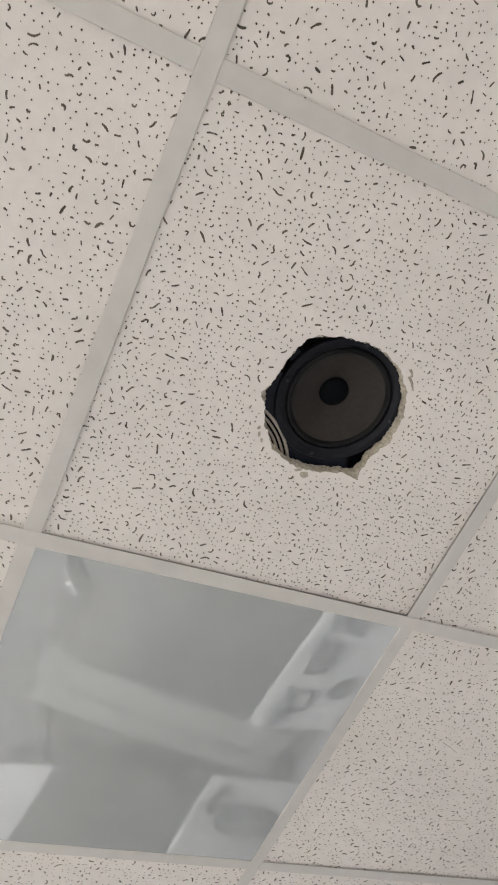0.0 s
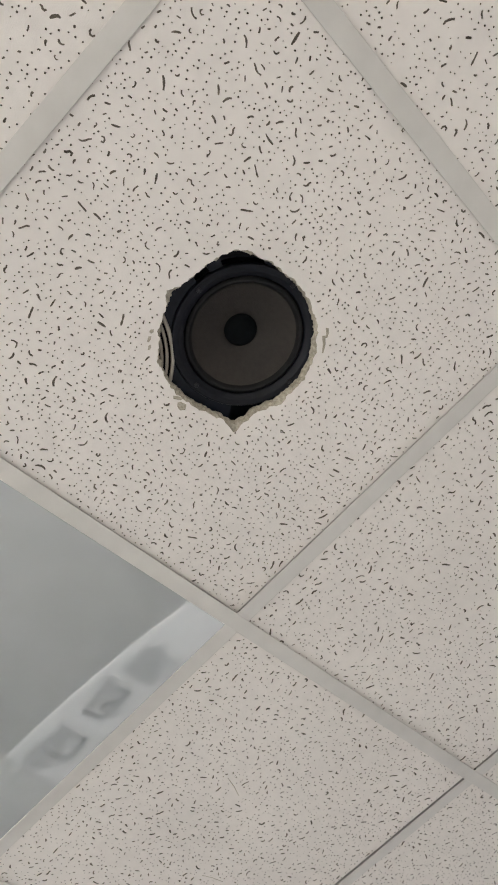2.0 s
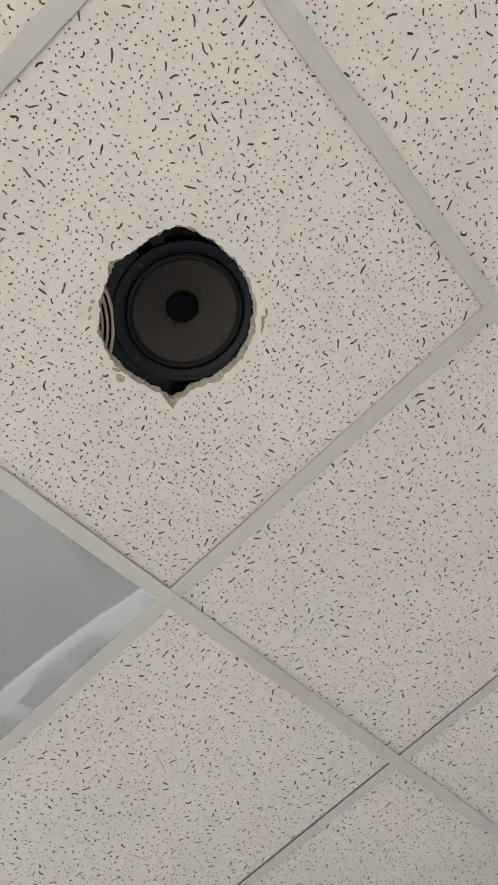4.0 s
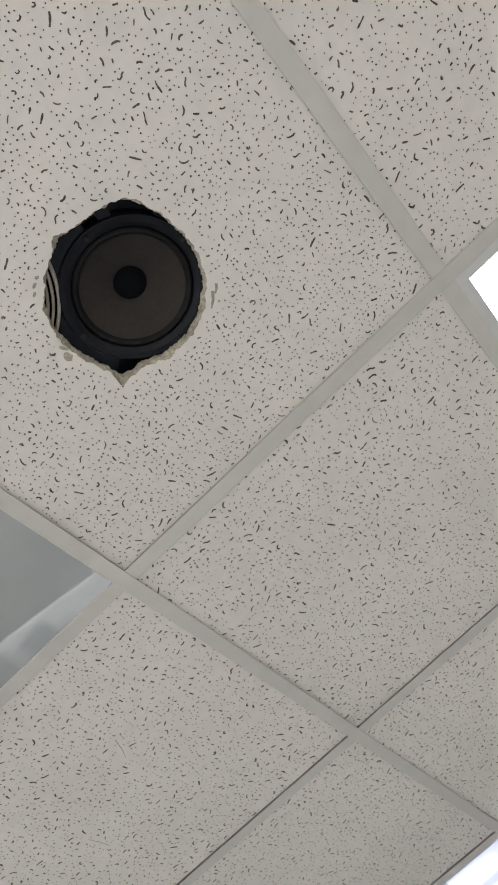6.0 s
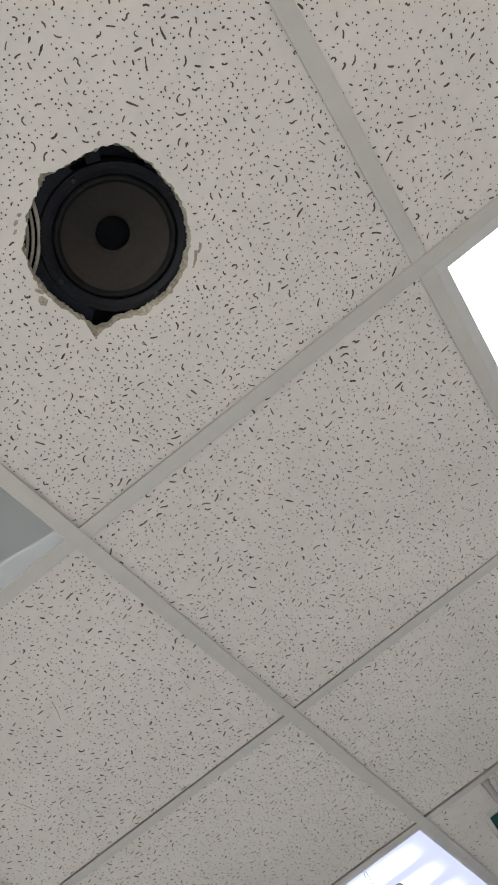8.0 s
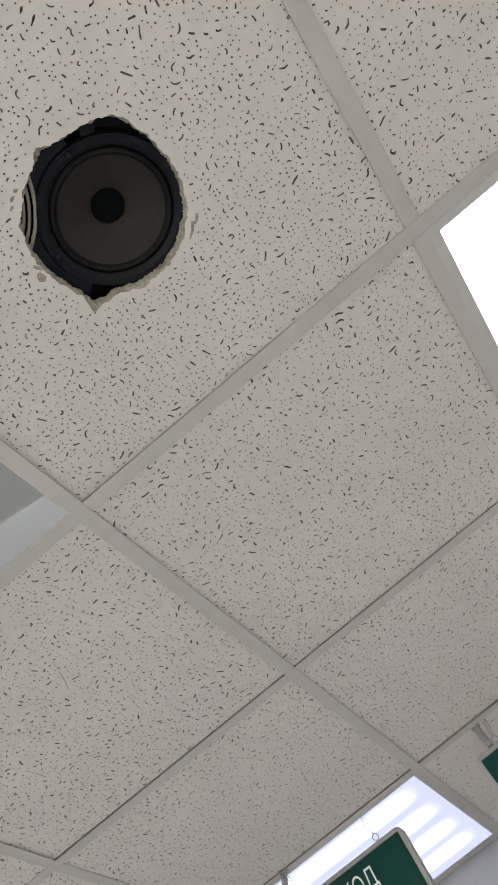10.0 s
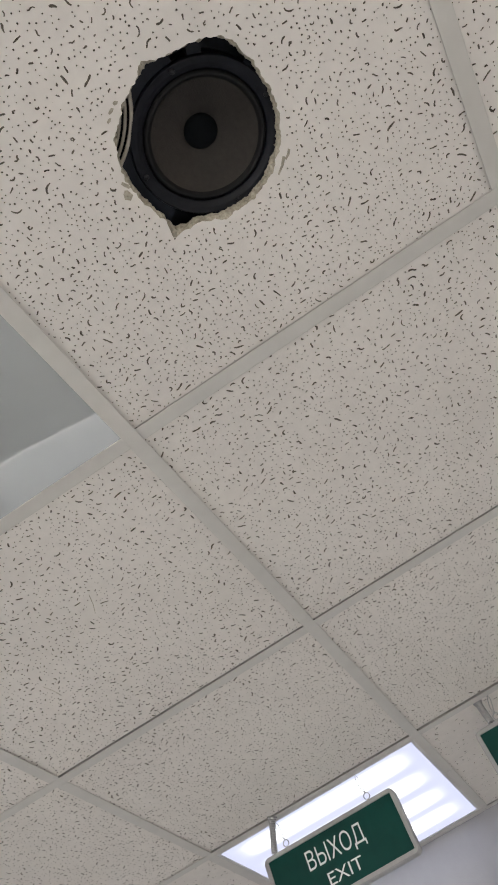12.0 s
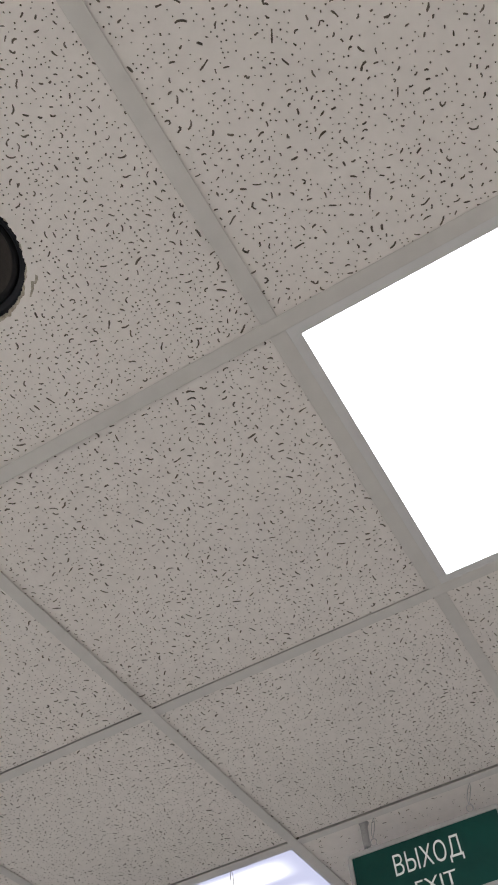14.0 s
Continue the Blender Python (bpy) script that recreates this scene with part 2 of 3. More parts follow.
def hole_outline(steps, rough, shrink, seed):
    rng = random.Random(seed)
    out = []
    for k in range(steps):
        d = 360 * k / steps
        q = radians(d)
        r = hole_radius(d) - shrink * (1 + 0.6 * max(0.0, math.cos(q - 0.6))) + (crumb(d) if shrink == 0 else 0.0)
        r += rough * (rng.random() - 0.5) * 2 + 0.0007 * math.sin(q * 17 + seed) + 0.0006 * math.sin(q * 31 + 2 * seed) + 0.0004 * math.sin(q * 53 + seed)
        out.append((HOLE[0] - 0.3 + r * math.cos(q), HOLE[1] - 0.3 + r * math.sin(q)))
    return out


BLOCKS = 9


def block(value):
    return min(BLOCKS - 1, max(0, int((value + HALF) / (2 * HALF) * BLOCKS)))


def pits(seed, hole=None, marks=(), worms=900, dots=2900, bold=1.0):
    """Outlines of the worm-like fissures and pinholes of one board, centred on it: (outline, depth)."""
    rng = random.Random(seed)
    N = 594
    used = np.zeros((N + 8, N + 8), bool)
    if hole:
        for i in range(N + 8):
            for j in range(N + 8):
                x, y = (i - 4) / 1000 - HALF - (HOLE[0] - 0.3), (j - 4) / 1000 - HALF - (HOLE[1] - 0.3)
                if x * x + y * y < 0.015 and math.hypot(x, y) < hole_radius(math.degrees(math.atan2(y, x)) % 360) + crumb(math.degrees(math.atan2(y, x)) % 360) + 0.003:
                    used[i, j] = True
    out = []

    def free(pts, margin):
        for x, y in pts:
            i, j = int((x + HALF) * 1000) + 4, int((y + HALF) * 1000) + 4
            if not (5 < i < N + 2 and 5 < j < N + 2) or used[i - margin:i + margin + 1, j - margin:j + margin + 1].any():
                return False
        return True

    def take(pts):
        for x, y in pts:
            i, j = int((x + HALF) * 1000) + 4, int((y + HALF) * 1000) + 4
            used[i - 1:i + 2, j - 1:j + 2] = True

    def worm(cx, cy, ang, length, width, kink):
        n = 5 if length > 0.0055 else 4
        line = [(cx, cy)]
        a = ang - kink
        turn_back = rng.random() < 0.4
        for s in range(n - 1):
            line.append((line[-1][0] + length / (n - 1) * math.cos(a), line[-1][1] + length / (n - 1) * math.sin(a)))
            a += kink * rng.uniform(0.3, 1.6) * (-1.3 if turn_back and s >= 1 else 1.0)
        left, right = [], []
        for s, (x, y) in enumerate(line):
            p, q = line[max(s - 1, 0)], line[min(s + 1, n - 1)]
            d = math.atan2(q[1] - p[1], q[0] - p[0])
            w = width * (0.36 if s in (0, n - 1) else 0.49) * rng.uniform(0.72, 1.28)
            left.append((x - w * math.sin(d), y + w * math.cos(d)))
            right.append((x + w * math.sin(d), y - w * math.cos(d)))
        return line, left + right[::-1]

    for poly, depth in marks:
        out.append((poly, depth))
        take(poly)
        for k in range(len(poly)):
            take([(poly[k][0] * f + poly[k - 1][0] * (1 - f), poly[k][1] * f + poly[k - 1][1] * (1 - f)) for f in (0.25, 0.5, 0.75)])
    tries = 0
    count = 0
    while count < worms and tries < 14000:
        tries += 1
        length = min(0.0140, max(0.0030, rng.lognormvariate(math.log(0.0060), 0.45)))
        width = bold * rng.uniform(0.0014, 0.0022) * (1.15 if length > 0.008 else 1.0)
        line, poly = worm(rng.uniform(-HALF, HALF), rng.uniform(-HALF, HALF), rng.uniform(0, 2 * math.pi), length, width, rng.gauss(0, 0.50))
        if len({(block(p[0]), block(p[1])) for p in poly}) == 1 and free(line, 4):
            take(line)
            take([((a[0] + b[0]) / 2, (a[1] + b[1]) / 2) for a, b in zip(line, line[1:])])
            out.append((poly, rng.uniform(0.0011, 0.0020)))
            count += 1
    tries = count = 0
    while count < dots and tries < 22000:
        tries += 1
        x, y, r = rng.uniform(-HALF, HALF), rng.uniform(-HALF, HALF), rng.uniform(0.0007, 0.00125)
        if len({(block(x + u * 0.0014), block(y + w * 0.0014)) for u in (-1, 1) for w in (-1, 1)}) == 1 and free([(x, y)], 3):
            take([(x, y)])
            a0, n = rng.uniform(0, 6.28), 5 if r > 0.0008 else 4
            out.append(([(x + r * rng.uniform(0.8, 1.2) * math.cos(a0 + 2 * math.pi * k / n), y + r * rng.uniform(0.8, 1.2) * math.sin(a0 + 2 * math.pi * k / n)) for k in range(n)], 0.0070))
            count += 1
    return out


def board(seed, hole=False, marks=(), worms=900, dots=2900, bold=1.0):
    """Vertices, faces and material numbers of one detailed board: face with real pits, rim and back; z up from its face."""
    from mathutils import geometry
    cut = hole_outline(240, 0.0009, 0.0, 3) if hole else None
    holes = pits(seed, hole, marks, worms, dots, bold)
    V, F, M = [], [], []
    # the face is triangulated block by block, round every pit
    edges = [-HALF + 2 * HALF * k / BLOCKS for k in range(BLOCKS + 1)]
    sorted_in = {}
    for poly, depth in holes:
        sorted_in.setdefault((block(poly[0][0]), block(poly[0][1])), []).append(poly)
    low = {(block(p[0]), block(p[1])) for p in cut} if cut else set()
    span = [f(q[n] for q in low) for n in (0, 1) for f in (min, max)] if cut else None
    patches = [(a, a + 1, c, c + 1) for a in range(BLOCKS) for c in range(BLOCKS) if not (cut and span[0] <= a <= span[1] and span[2] <= c <= span[3])]
    if cut:
        patches.append((span[0], span[1] + 1, span[2], span[3] + 1))
    for a, a2, c, c2 in patches:
        flat = [Vector(p) for p in ((edges[a], edges[c]), (edges[a2], edges[c]), (edges[a2], edges[c2]), (edges[a], edges[c2]))]
        faces = [[0, 1, 2, 3]]
        inner = [p for i in range(a, a2) for j in range(c, c2) for p in sorted_in.get((i, j), ())]
        if cut and a2 - a > 1:
            inner.append(cut)
        for poly in inner:
            if sum(p[0] * q[1] - q[0] * p[1] for p, q in zip(poly, poly[1:] + poly[:1])) < 0:
                poly = poly[::-1]
            faces.append(list(range(len(flat), len(flat) + len(poly))))
            flat.extend(Vector(p) for p in poly)
        v, e, f, ov, oe, of = geometry.delaunay_2d_cdt(flat, [], faces, 1, 1e-7)
        base = len(V)
        V.extend((p[0], p[1], 0.0) for p in v)
        for tri, src in zip(f, of):
            if list(src) == [0]:
                F.append(tuple(base + k for k in tri[::-1]))
                M.append(0)

    # pits deeper than 1 mm get the shade-darkened fibre colour
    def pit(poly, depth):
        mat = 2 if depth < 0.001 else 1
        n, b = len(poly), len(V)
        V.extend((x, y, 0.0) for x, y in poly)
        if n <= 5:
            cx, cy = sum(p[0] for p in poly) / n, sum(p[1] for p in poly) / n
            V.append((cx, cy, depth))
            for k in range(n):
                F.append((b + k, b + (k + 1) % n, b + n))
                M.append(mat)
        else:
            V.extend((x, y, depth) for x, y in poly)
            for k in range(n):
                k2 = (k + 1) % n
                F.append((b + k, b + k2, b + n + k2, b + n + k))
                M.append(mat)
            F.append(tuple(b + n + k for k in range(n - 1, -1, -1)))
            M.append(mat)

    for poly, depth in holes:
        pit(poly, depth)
    back = 0.014
    b = len(V)
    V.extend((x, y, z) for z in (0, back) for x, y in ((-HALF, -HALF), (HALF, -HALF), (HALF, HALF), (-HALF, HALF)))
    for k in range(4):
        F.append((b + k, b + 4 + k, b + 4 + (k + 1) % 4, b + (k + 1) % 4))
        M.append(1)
    if cut:
        # crumbling edge in three ragged rings, then the back round the hole
        rings = [cut, hole_outline(240, 0.0010, 0.0011, 5), hole_outline(240, 0.0009, 0.0019, 8), hole_outline(240, 0.0011, 0.0013, 9)]
        starts = []
        for ring, z in zip(rings, (0, 0.0035, 0.009, back)):
            starts.append(len(V))
            V.extend((x, y, z) for x, y in ring)
        for a, c in zip(starts, starts[1:]):
            for k in range(240):
                k2 = (k + 1) % 240
                F.append((a + k, a + k2, c + k2, c + k))
                M.append(2)
        s = starts[-1]
        corner = len(V)
        V.extend((HALF * math.cos(radians(1.5 * k)) / max(abs(math.cos(radians(1.5 * k))), abs(math.sin(radians(1.5 * k)))),
                  HALF * math.sin(radians(1.5 * k)) / max(abs(math.cos(radians(1.5 * k))), abs(math.sin(radians(1.5 * k)))), back) for k in range(240))
        for k in range(240):
            k2 = (k + 1) % 240
            F.append((s + k, s + k2, corner + k2, corner + k))
            M.append(1)
    else:
        F.append((b + 4, b + 5, b + 6, b + 7))
        M.append(1)
    return np.array(V), F, M


def ceiling():
    chips = [  # knocked-off flakes and scratches round the hole
        ([(0.012, 0.108), (0.020, 0.106), (0.024, 0.112), (0.019, 0.117), (0.013, 0.115), (0.010, 0.111)], 0.0008),
        ([(0.000, 0.1075), (0.006, 0.1040), (0.012, 0.1020), (0.011, 0.1062), (0.006, 0.1090), (0.002, 0.1105)], 0.0008),
        ([(0.086, -0.066), (0.089, -0.069), (0.097, -0.062), (0.104, -0.052), (0.102, -0.051), (0.095, -0.059)], 0.0007),
        ([(0.082, -0.076), (0.085, -0.078), (0.090, -0.074), (0.093, -0.068), (0.091, -0.067), (0.087, -0.072)], 0.0007),
        ([(-0.0760, 0.0640), (-0.0735, 0.0610), (-0.0715, 0.0635), (-0.0722, 0.0668), (-0.0748, 0.0672), (-0.0757, 0.0660)], 0.0008),
        ([(-0.0722, 0.0712), (-0.0700, 0.0690), (-0.0678, 0.0722), (-0.0672, 0.0765), (-0.0690, 0.0770), (-0.0712, 0.0742)], 0.0007),
        ([(-0.0650, 0.0790), (-0.0632, 0.0772), (-0.0610, 0.0798), (-0.0604, 0.0835), (-0.0625, 0.0838), (-0.0640, 0.0812)], 0.0007),
    ]
    kinds = [board(q, dots=2300, bold=1.12) for q in (11, 23, 37, 59)]
    speaker_board = board(5, True, chips)
    scuffed = board(83, dots=2300, bold=1.12, marks=[([(-0.085, -0.0665), (-0.062, -0.0580), (-0.040, -0.0465), (-0.0400, -0.0455), (-0.062, -0.0566), (-0.085, -0.0655)], 0.0005),
                               ([(0.045, 0.1290), (0.068, 0.1250), (0.092, 0.1245), (0.092, 0.1255), (0.068, 0.1263), (0.045, 0.1300)], 0.0005)])
    sparse = board(71, worms=330, dots=420)
    V, F, M = [], [], []
    base = 0
    rng = random.Random(4)
    # boards that sit a little high or were cut short: lift and slopes; width
    lifted = {(2, 0): (0.0014, 0.0014, 0.0), (2, 1): (0.0008, 0.0012, 0.0), (0, 0): (0.0015, 0.0009, 0.0009), (1, 0): (0.0013, 0.0006, 0.0004), (1, 1): (0.0010, 0.0009, 0.0006)}
    short = {(2, 0): 0.983, (2, 1): 0.984, (1, 1): 0.985, (0, 0): 0.9885, (1, 0): 0.988}
    for i in COLS:
        for j in ROWS_Y:
            if (i, j) in OPEN:
                continue
            cx, cy = (i + 0.5) * CELL, (j + 0.5) * CELL
            lift, sx, sy = lifted.get((i, j), (rng.uniform(0.0003, 0.0014), rng.uniform(-0.0004, 0.0004), rng.uniform(-0.0004, 0.0004)))
            if (i, j) in DETAIL:
                v, f, m = speaker_board if (i, j) == (0, 0) else scuffed if (i, j) == (1, 1) else sparse if i == 3 else kinds[(i * 3 + j * 5) % 4]
                turn = 0 if (i, j) in ((0, 0), (1, 1)) else (i + 2 * j) % 4
            else:
                h = HALF
                v = np.array([(x, y, z) for z in (0, 0.014) for x, y in ((-h, -h), (h, -h), (h, h), (-h, h))])
                f = [(3, 2, 1, 0), (4, 5, 6, 7)] + [(k, (k + 1) % 4, 4 + (k + 1) % 4, 4 + k) for k in range(4)]
                m, turn = [0] * 6, 0
            c, s = ((1, 0), (0, 1), (-1, 0), (0, -1))[turn]
            wide = 1.018 if i == 3 else short.get((i, j), 1.0)
            x, y = c * v[:, 0] - s * v[:, 1], s * v[:, 0] + c * v[:, 1]
            x = (x + HALF) * wide - HALF
            y = (y + HALF) * (0.9875 if (i, j) == (0, 0) else 1.0) - HALF
            z = FACE + lift + v[:, 2] + sx * x / HALF + sy * y / HALF
            V.append(np.column_stack([x + cx, y + cy, z]))
            F.extend(tuple(q + base for q in t) for t in f)
            M.extend(m)
            base += len(v)
    me = bpy.data.meshes.new("ceiling")
    me.from_pydata(np.concatenate(V).tolist(), [], F)
    for m in (M_BOARD, M_CORE_SHADED, M_CRUMB):
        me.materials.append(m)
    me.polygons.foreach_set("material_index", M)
    me.update()
    tagged(new("ceiling", me), "suspended ceiling of off-white fissured mineral fibre boards", "ceiling", kind="structure")


ceiling()


def grid():
    """T-bars: mains along x, cross bars between them, each with its flange, rolled edges and web."""
    x0, x1, y0, y1 = ROOM
    whole = thing("ceiling_grid", (0, 0, 0), "light grey painted steel T-bar ceiling grid", "ceiling grid", kind="structure")

    def bar(a, b, across, along_x, drop, name="cross_bar"):
        bm = bmesh.new()
        h = BAR / 2
        prof = [(-h, 0.0009), (-h, 0.0003), (-h + 0.0006, 0.0), (h - 0.0006, 0.0), (h, 0.0003), (h, 0.0009), (0.0008, 0.0011), (0.0008, 0.032), (-0.0008, 0.032), (-0.0008, 0.0011)]
        ends = []
        for s in (a, b):
            ends.append([bm.verts.new((s, across + u, CEIL - drop + z) if along_x else (across + u, s, CEIL - drop + z)) for u, z in prof])
        n = len(prof)
        for k in range(n):
            bm.faces.new((ends[0][k], ends[0][(k + 1) % n], ends[1][(k + 1) % n], ends[1][k]))
        bm.faces.new(ends[0])
        bm.faces.new(ends[1][::-1])
        bmesh.ops.recalc_face_normals(bm, faces=bm.faces)
        part(name, bm, M_BAR, whole)

    mains = [CELL * j for j in range(-5, 9, 2)]
    h = BAR / 2
    for y in mains:
        bar(x0, x1 - 0.012, y, True, 0.0004, "main_bar")
    for i in range(-6, 4):
        x = CELL * i
        edges = [y0] + mains + [y1]
        for a, b in zip(edges, edges[1:]):
            bar(a + (h - 0.0002 if a != y0 else 0), b - (h - 0.0002 if b != y1 else 0), x, False, 0.0)
    for j in range(-4, 9, 2):
        for i in range(-7, 4):
            a, b = CELL * i + h + 0.0002, (CELL * (i + 1) - h - 0.0002 if i < 3 else x1 - 0.012)
            bar(a, b, CELL * j, True, -0.0002)
    # L-shaped edge trim along the wall behind the signs, with its butt joint
    for a, b in ((y0, 0.5985), (0.6, y1)):
        bm = bmesh.new()
        box(bm, (x1 - 0.022, a, CEIL - 0.0012), (x1 - 0.0005, b, CEIL - 0.0004))
        box(bm, (x1 - 0.0016, a, CEIL - 0.0004), (x1 - 0.0005, b, CEIL + 0.022))
        tagged(mesh_object("trim", bm, M_BAR), "light grey painted metal wall-angle trim under the ceiling", "trim", kind="structure")
    # splice sleeve on the main bar before the wall
    bm = box(bmesh.new(), (2.066, 0.6 - 0.0105, CEIL - 0.0011), (x1 - 0.0225, 0.6 + 0.0105, CEIL - 0.00045))
    tagged(mesh_object("trim", bm, M_BAR), "short grey splice strip on the ceiling bar", "trim", kind="structure")


grid()


# ------------------------------------------------------------------ ceiling light panels
def light_panel(cell, glow, label, bezel=0.0, sag=0.0, grow=0.0, group=""):
    i, j = cell
    ob = thing("ceiling_light", ((i + 0.5) * CELL + grow / 2, (j + 0.5) * CELL, CEIL + 0.001), label, "ceiling light", group)
    hx, hy = HALF + grow / 2, HALF
    bm = bmesh.new()
    box(bm, (-hx, -hy, 0.012), (hx, hy, 0.014))
    for lo, hi in (((-hx, -hy, 0.0004), (-hx + 0.006, hy, 0.045)), ((hx - 0.006, -hy, 0.0004), (hx, hy, 0.045)), ((-hx, -hy, 0.0004), (hx, -hy + 0.006, 0.045)), ((-hx, hy - 0.006, 0.0004), (hx, hy, 0.045))):
        box(bm, lo, hi)
    part("housing", bm, M_BEZEL, ob)
    inset = 0.004
    if bezel:
        w = bezel + 0.009
        bm = bmesh.new()
        for lo, hi in (((-hx, -hy), (-hx + w, hy)), ((hx - w, -hy), (hx, hy)), ((-hx + w, -hy), (hx - w, -hy + w)), ((-hx + w, hy - w), (hx - w, hy))):
            box(bm, (*lo, -0.0003), (*hi, 0.0025), 0.0006)
        part("bezel", bm, M_BEZEL, ob)
        inset = w - 0.001
    bm = bmesh.new()
    n = 24 if sag else 2
    rows = []
    for a in range(n + 1):
        u = -1 + 2 * a / n
        row = []
        for b in range(n + 1):
            v = -1 + 2 * b / n
            dip = sag * (1 - u * u) * (1 - v * v) if sag else 0.0
            row.append(bm.verts.new((u * (hx - inset), v * (hy - inset), (0.0002 if not bezel else 0.0012) - dip)))
        rows.append(row)
    for a in range(n):
        for b in range(n):
            bm.faces.new((rows[a][b], rows[a][b + 1], rows[a + 1][b + 1], rows[a + 1][b]))
    bmesh.ops.recalc_face_normals(bm, faces=bm.faces)
    if bm.faces[:][0].normal.z > 0:
        bmesh.ops.reverse_faces(bm, faces=bm.faces)
    box(bm, (-hx + inset, -hy + inset, 0.0016), (hx - inset, hy - inset, 0.0036))
    part("diffuser", bm, glow, ob, smooth=bool(sag))
    return ob


light_panel(OFF_PANEL, M_GLOSS, "unlit square ceiling light with glossy grey diffuser", sag=0.0035)
light_panel(LIT_PANEL, M_NEAR, "bright white square ceiling light panel, switched on; unseen ones are added", bezel=0.0165)
light_panel(STRIP_PANEL, M_STRIPS, "bluish square ceiling light with four glowing strips", bezel=0.008, grow=0.012)
# added unseen lamps: warm at negative y, cool at positive y, tinting the bounce
first = light_panel(ADDED_PANELS[0], M_ADDED_WARM, "bright white square ceiling light panel, switched on; unseen ones are added", bezel=0.0135, group="ceiling lights of the room")
cool = light_panel(ADDED_PANELS[4], M_ADDED_COOL, "cool white square ceiling light panel, unseen, added to light the room", bezel=0.0135, group="ceiling lights of the room")
for i, j in ADDED_PANELS[1:4] + ADDED_PANELS[5:]:
    copy_thing(cool if j > 0 else first, pose((i + 0.5) * CELL, (j + 0.5) * CELL, CEIL + 0.001))


# ------------------------------------------------------------------ loudspeaker above the broken hole
def loudspeaker():
    cx, cy = 0.3178, 0.2953
    base = FACE + 0.0003
    ob = thing("loudspeaker", (cx, cy, base), "round black loudspeaker with brown cone above a broken hole", "loudspeaker")
    # flat mounting frame with deep pockets, standing on the board by a low skirt
    pockets = ((19, 57), (186, 199), (209, 240))
    inner, outer, plate, deep, steps = 0.0880, 0.130, 0.0210, 0.0450, 180
    bm = bmesh.new()
    lathe(bm, [(0.142, 0.0142), (0.142, 0.048), (0.0890, 0.048), (0.0880, 0.030), (0.0875, 0.046), (0.136, 0.0462), (0.138, 0.0142), (0.142, 0.0142)], 72)
    levels = [any(p <= 360 * (k + 0.5) / steps < q for p, q in pockets) for k in range(steps)]
    for k in range(steps):
        if levels[k]:
            continue
        turned = [(math.cos(2 * math.pi * q / steps), math.sin(2 * math.pi * q / steps)) for q in (k, k + 1)]
        # the plate slopes up a little towards its outer edge
        low = [[bm.verts.new((r * c, r * w, z)) for c, w in turned] for r, z in ((inner, plate), (inner + 0.0015, plate - 0.0012), (outer - 0.012, plate - 0.0005), (outer, plate + 0.004))]
        for p, q in zip(low, low[1:]):
            bm.faces.new((p[0], p[1], q[1], q[0]))
        for side, other in ((0, k - 1), (1, (k + 1) % steps)):
            if levels[other]:
                c, w = turned[side]
                up = [bm.verts.new((r * c, r * w, deep)) for r in (inner, outer)]
                bm.faces.new((low[0][side], low[1][side], low[2][side], low[3][side], up[1], up[0]))
    bmesh.ops.remove_doubles(bm, verts=bm.verts, dist=1e-6)
    bmesh.ops.recalc_face_normals(bm, faces=bm.faces)
    part("mounting_frame", bm, M_BASKET, ob)
    # rim: two raised rings
    bm = lathe(bmesh.new(), [(0.0885, 0.024), (0.0885, 0.0158), (0.0876, 0.0142), (0.0868, 0.0140), (0.0862, 0.0146), (0.0815, 0.0143), (0.0800, 0.0146), (0.0785, 0.0162), (0.0760, 0.0174), (0.0735, 0.0186), (0.0730, 0.024)], 96)
    rim = part("rim", bm, M_RIM, ob, smooth=True)
    roll = [(0.0735 - 0.0095 * k / 10, 0.0215 - 0.0052 * math.sin(math.pi * k / 10)) for k in range(11)]
    part("surround", lathe(bmesh.new(), roll, 96), M_SURROUND, ob, smooth=True)
    cone = [(0.0645 - 0.0445 * k / 12, 0.0212 + 0.024 * (k / 12) ** 0.9) for k in range(13)]
    paper = part("cone", lathe(bmesh.new(), cone, 96), M_CONE, ob, "dark brown paper cone", smooth=True)
    cap = [(0.0205 * math.cos(math.pi / 2 * k / 8), 0.0445 - 0.0085 * math.sin(math.pi / 2 * k / 8)) for k in range(9)]
    cap[-1] = (0.0, cap[-1][1])
    part("dust_cap", lathe(bmesh.new(), cap, 64), M_CAP, paper, "black dust cap", smooth=True)
    for deg in (3, 93, 183, 268):
        q = radians(deg)
        c = (0.0822 * math.cos(q), 0.0822 * math.sin(q), 0)
        bm = lathe(bmesh.new(), [(0.0, 0.0118), (0.0012, 0.0120), (0.0024, 0.0122), (0.0030, 0.0130), (0.0030, 0.0145)], 16, c)
        part("screw", bm, M_SCREW, rim, smooth=True)
    part("magnet", lathe(bmesh.new(), [(0.0, 0.075), (0.045, 0.075), (0.045, 0.055), (0.0, 0.055)], 48), M_BASKET, ob)
    # pale curved ribs beside the frame
    ax, ay = 0.1785 - cx, 0.4548 - cy
    mid = math.atan2(-0.092, 0.083)
    for k, r in enumerate((0.1235, 0.1170, 0.1108, 0.1045)):
        pts = [(ax + r * math.cos(mid + s), ay + r * math.sin(mid + s), 0.0164 + 0.0003 * k) for s in (-0.62 + 1.24 * q / 20 for q in range(21))]
        part("rib", tube(bmesh.new(), pts, 0.0023 if k == 0 else 0.0019, 8), M_RIB, ob, "pale curved plastic rib", smooth=True)
    # dark backing under the ribs
    bm = bmesh.new()
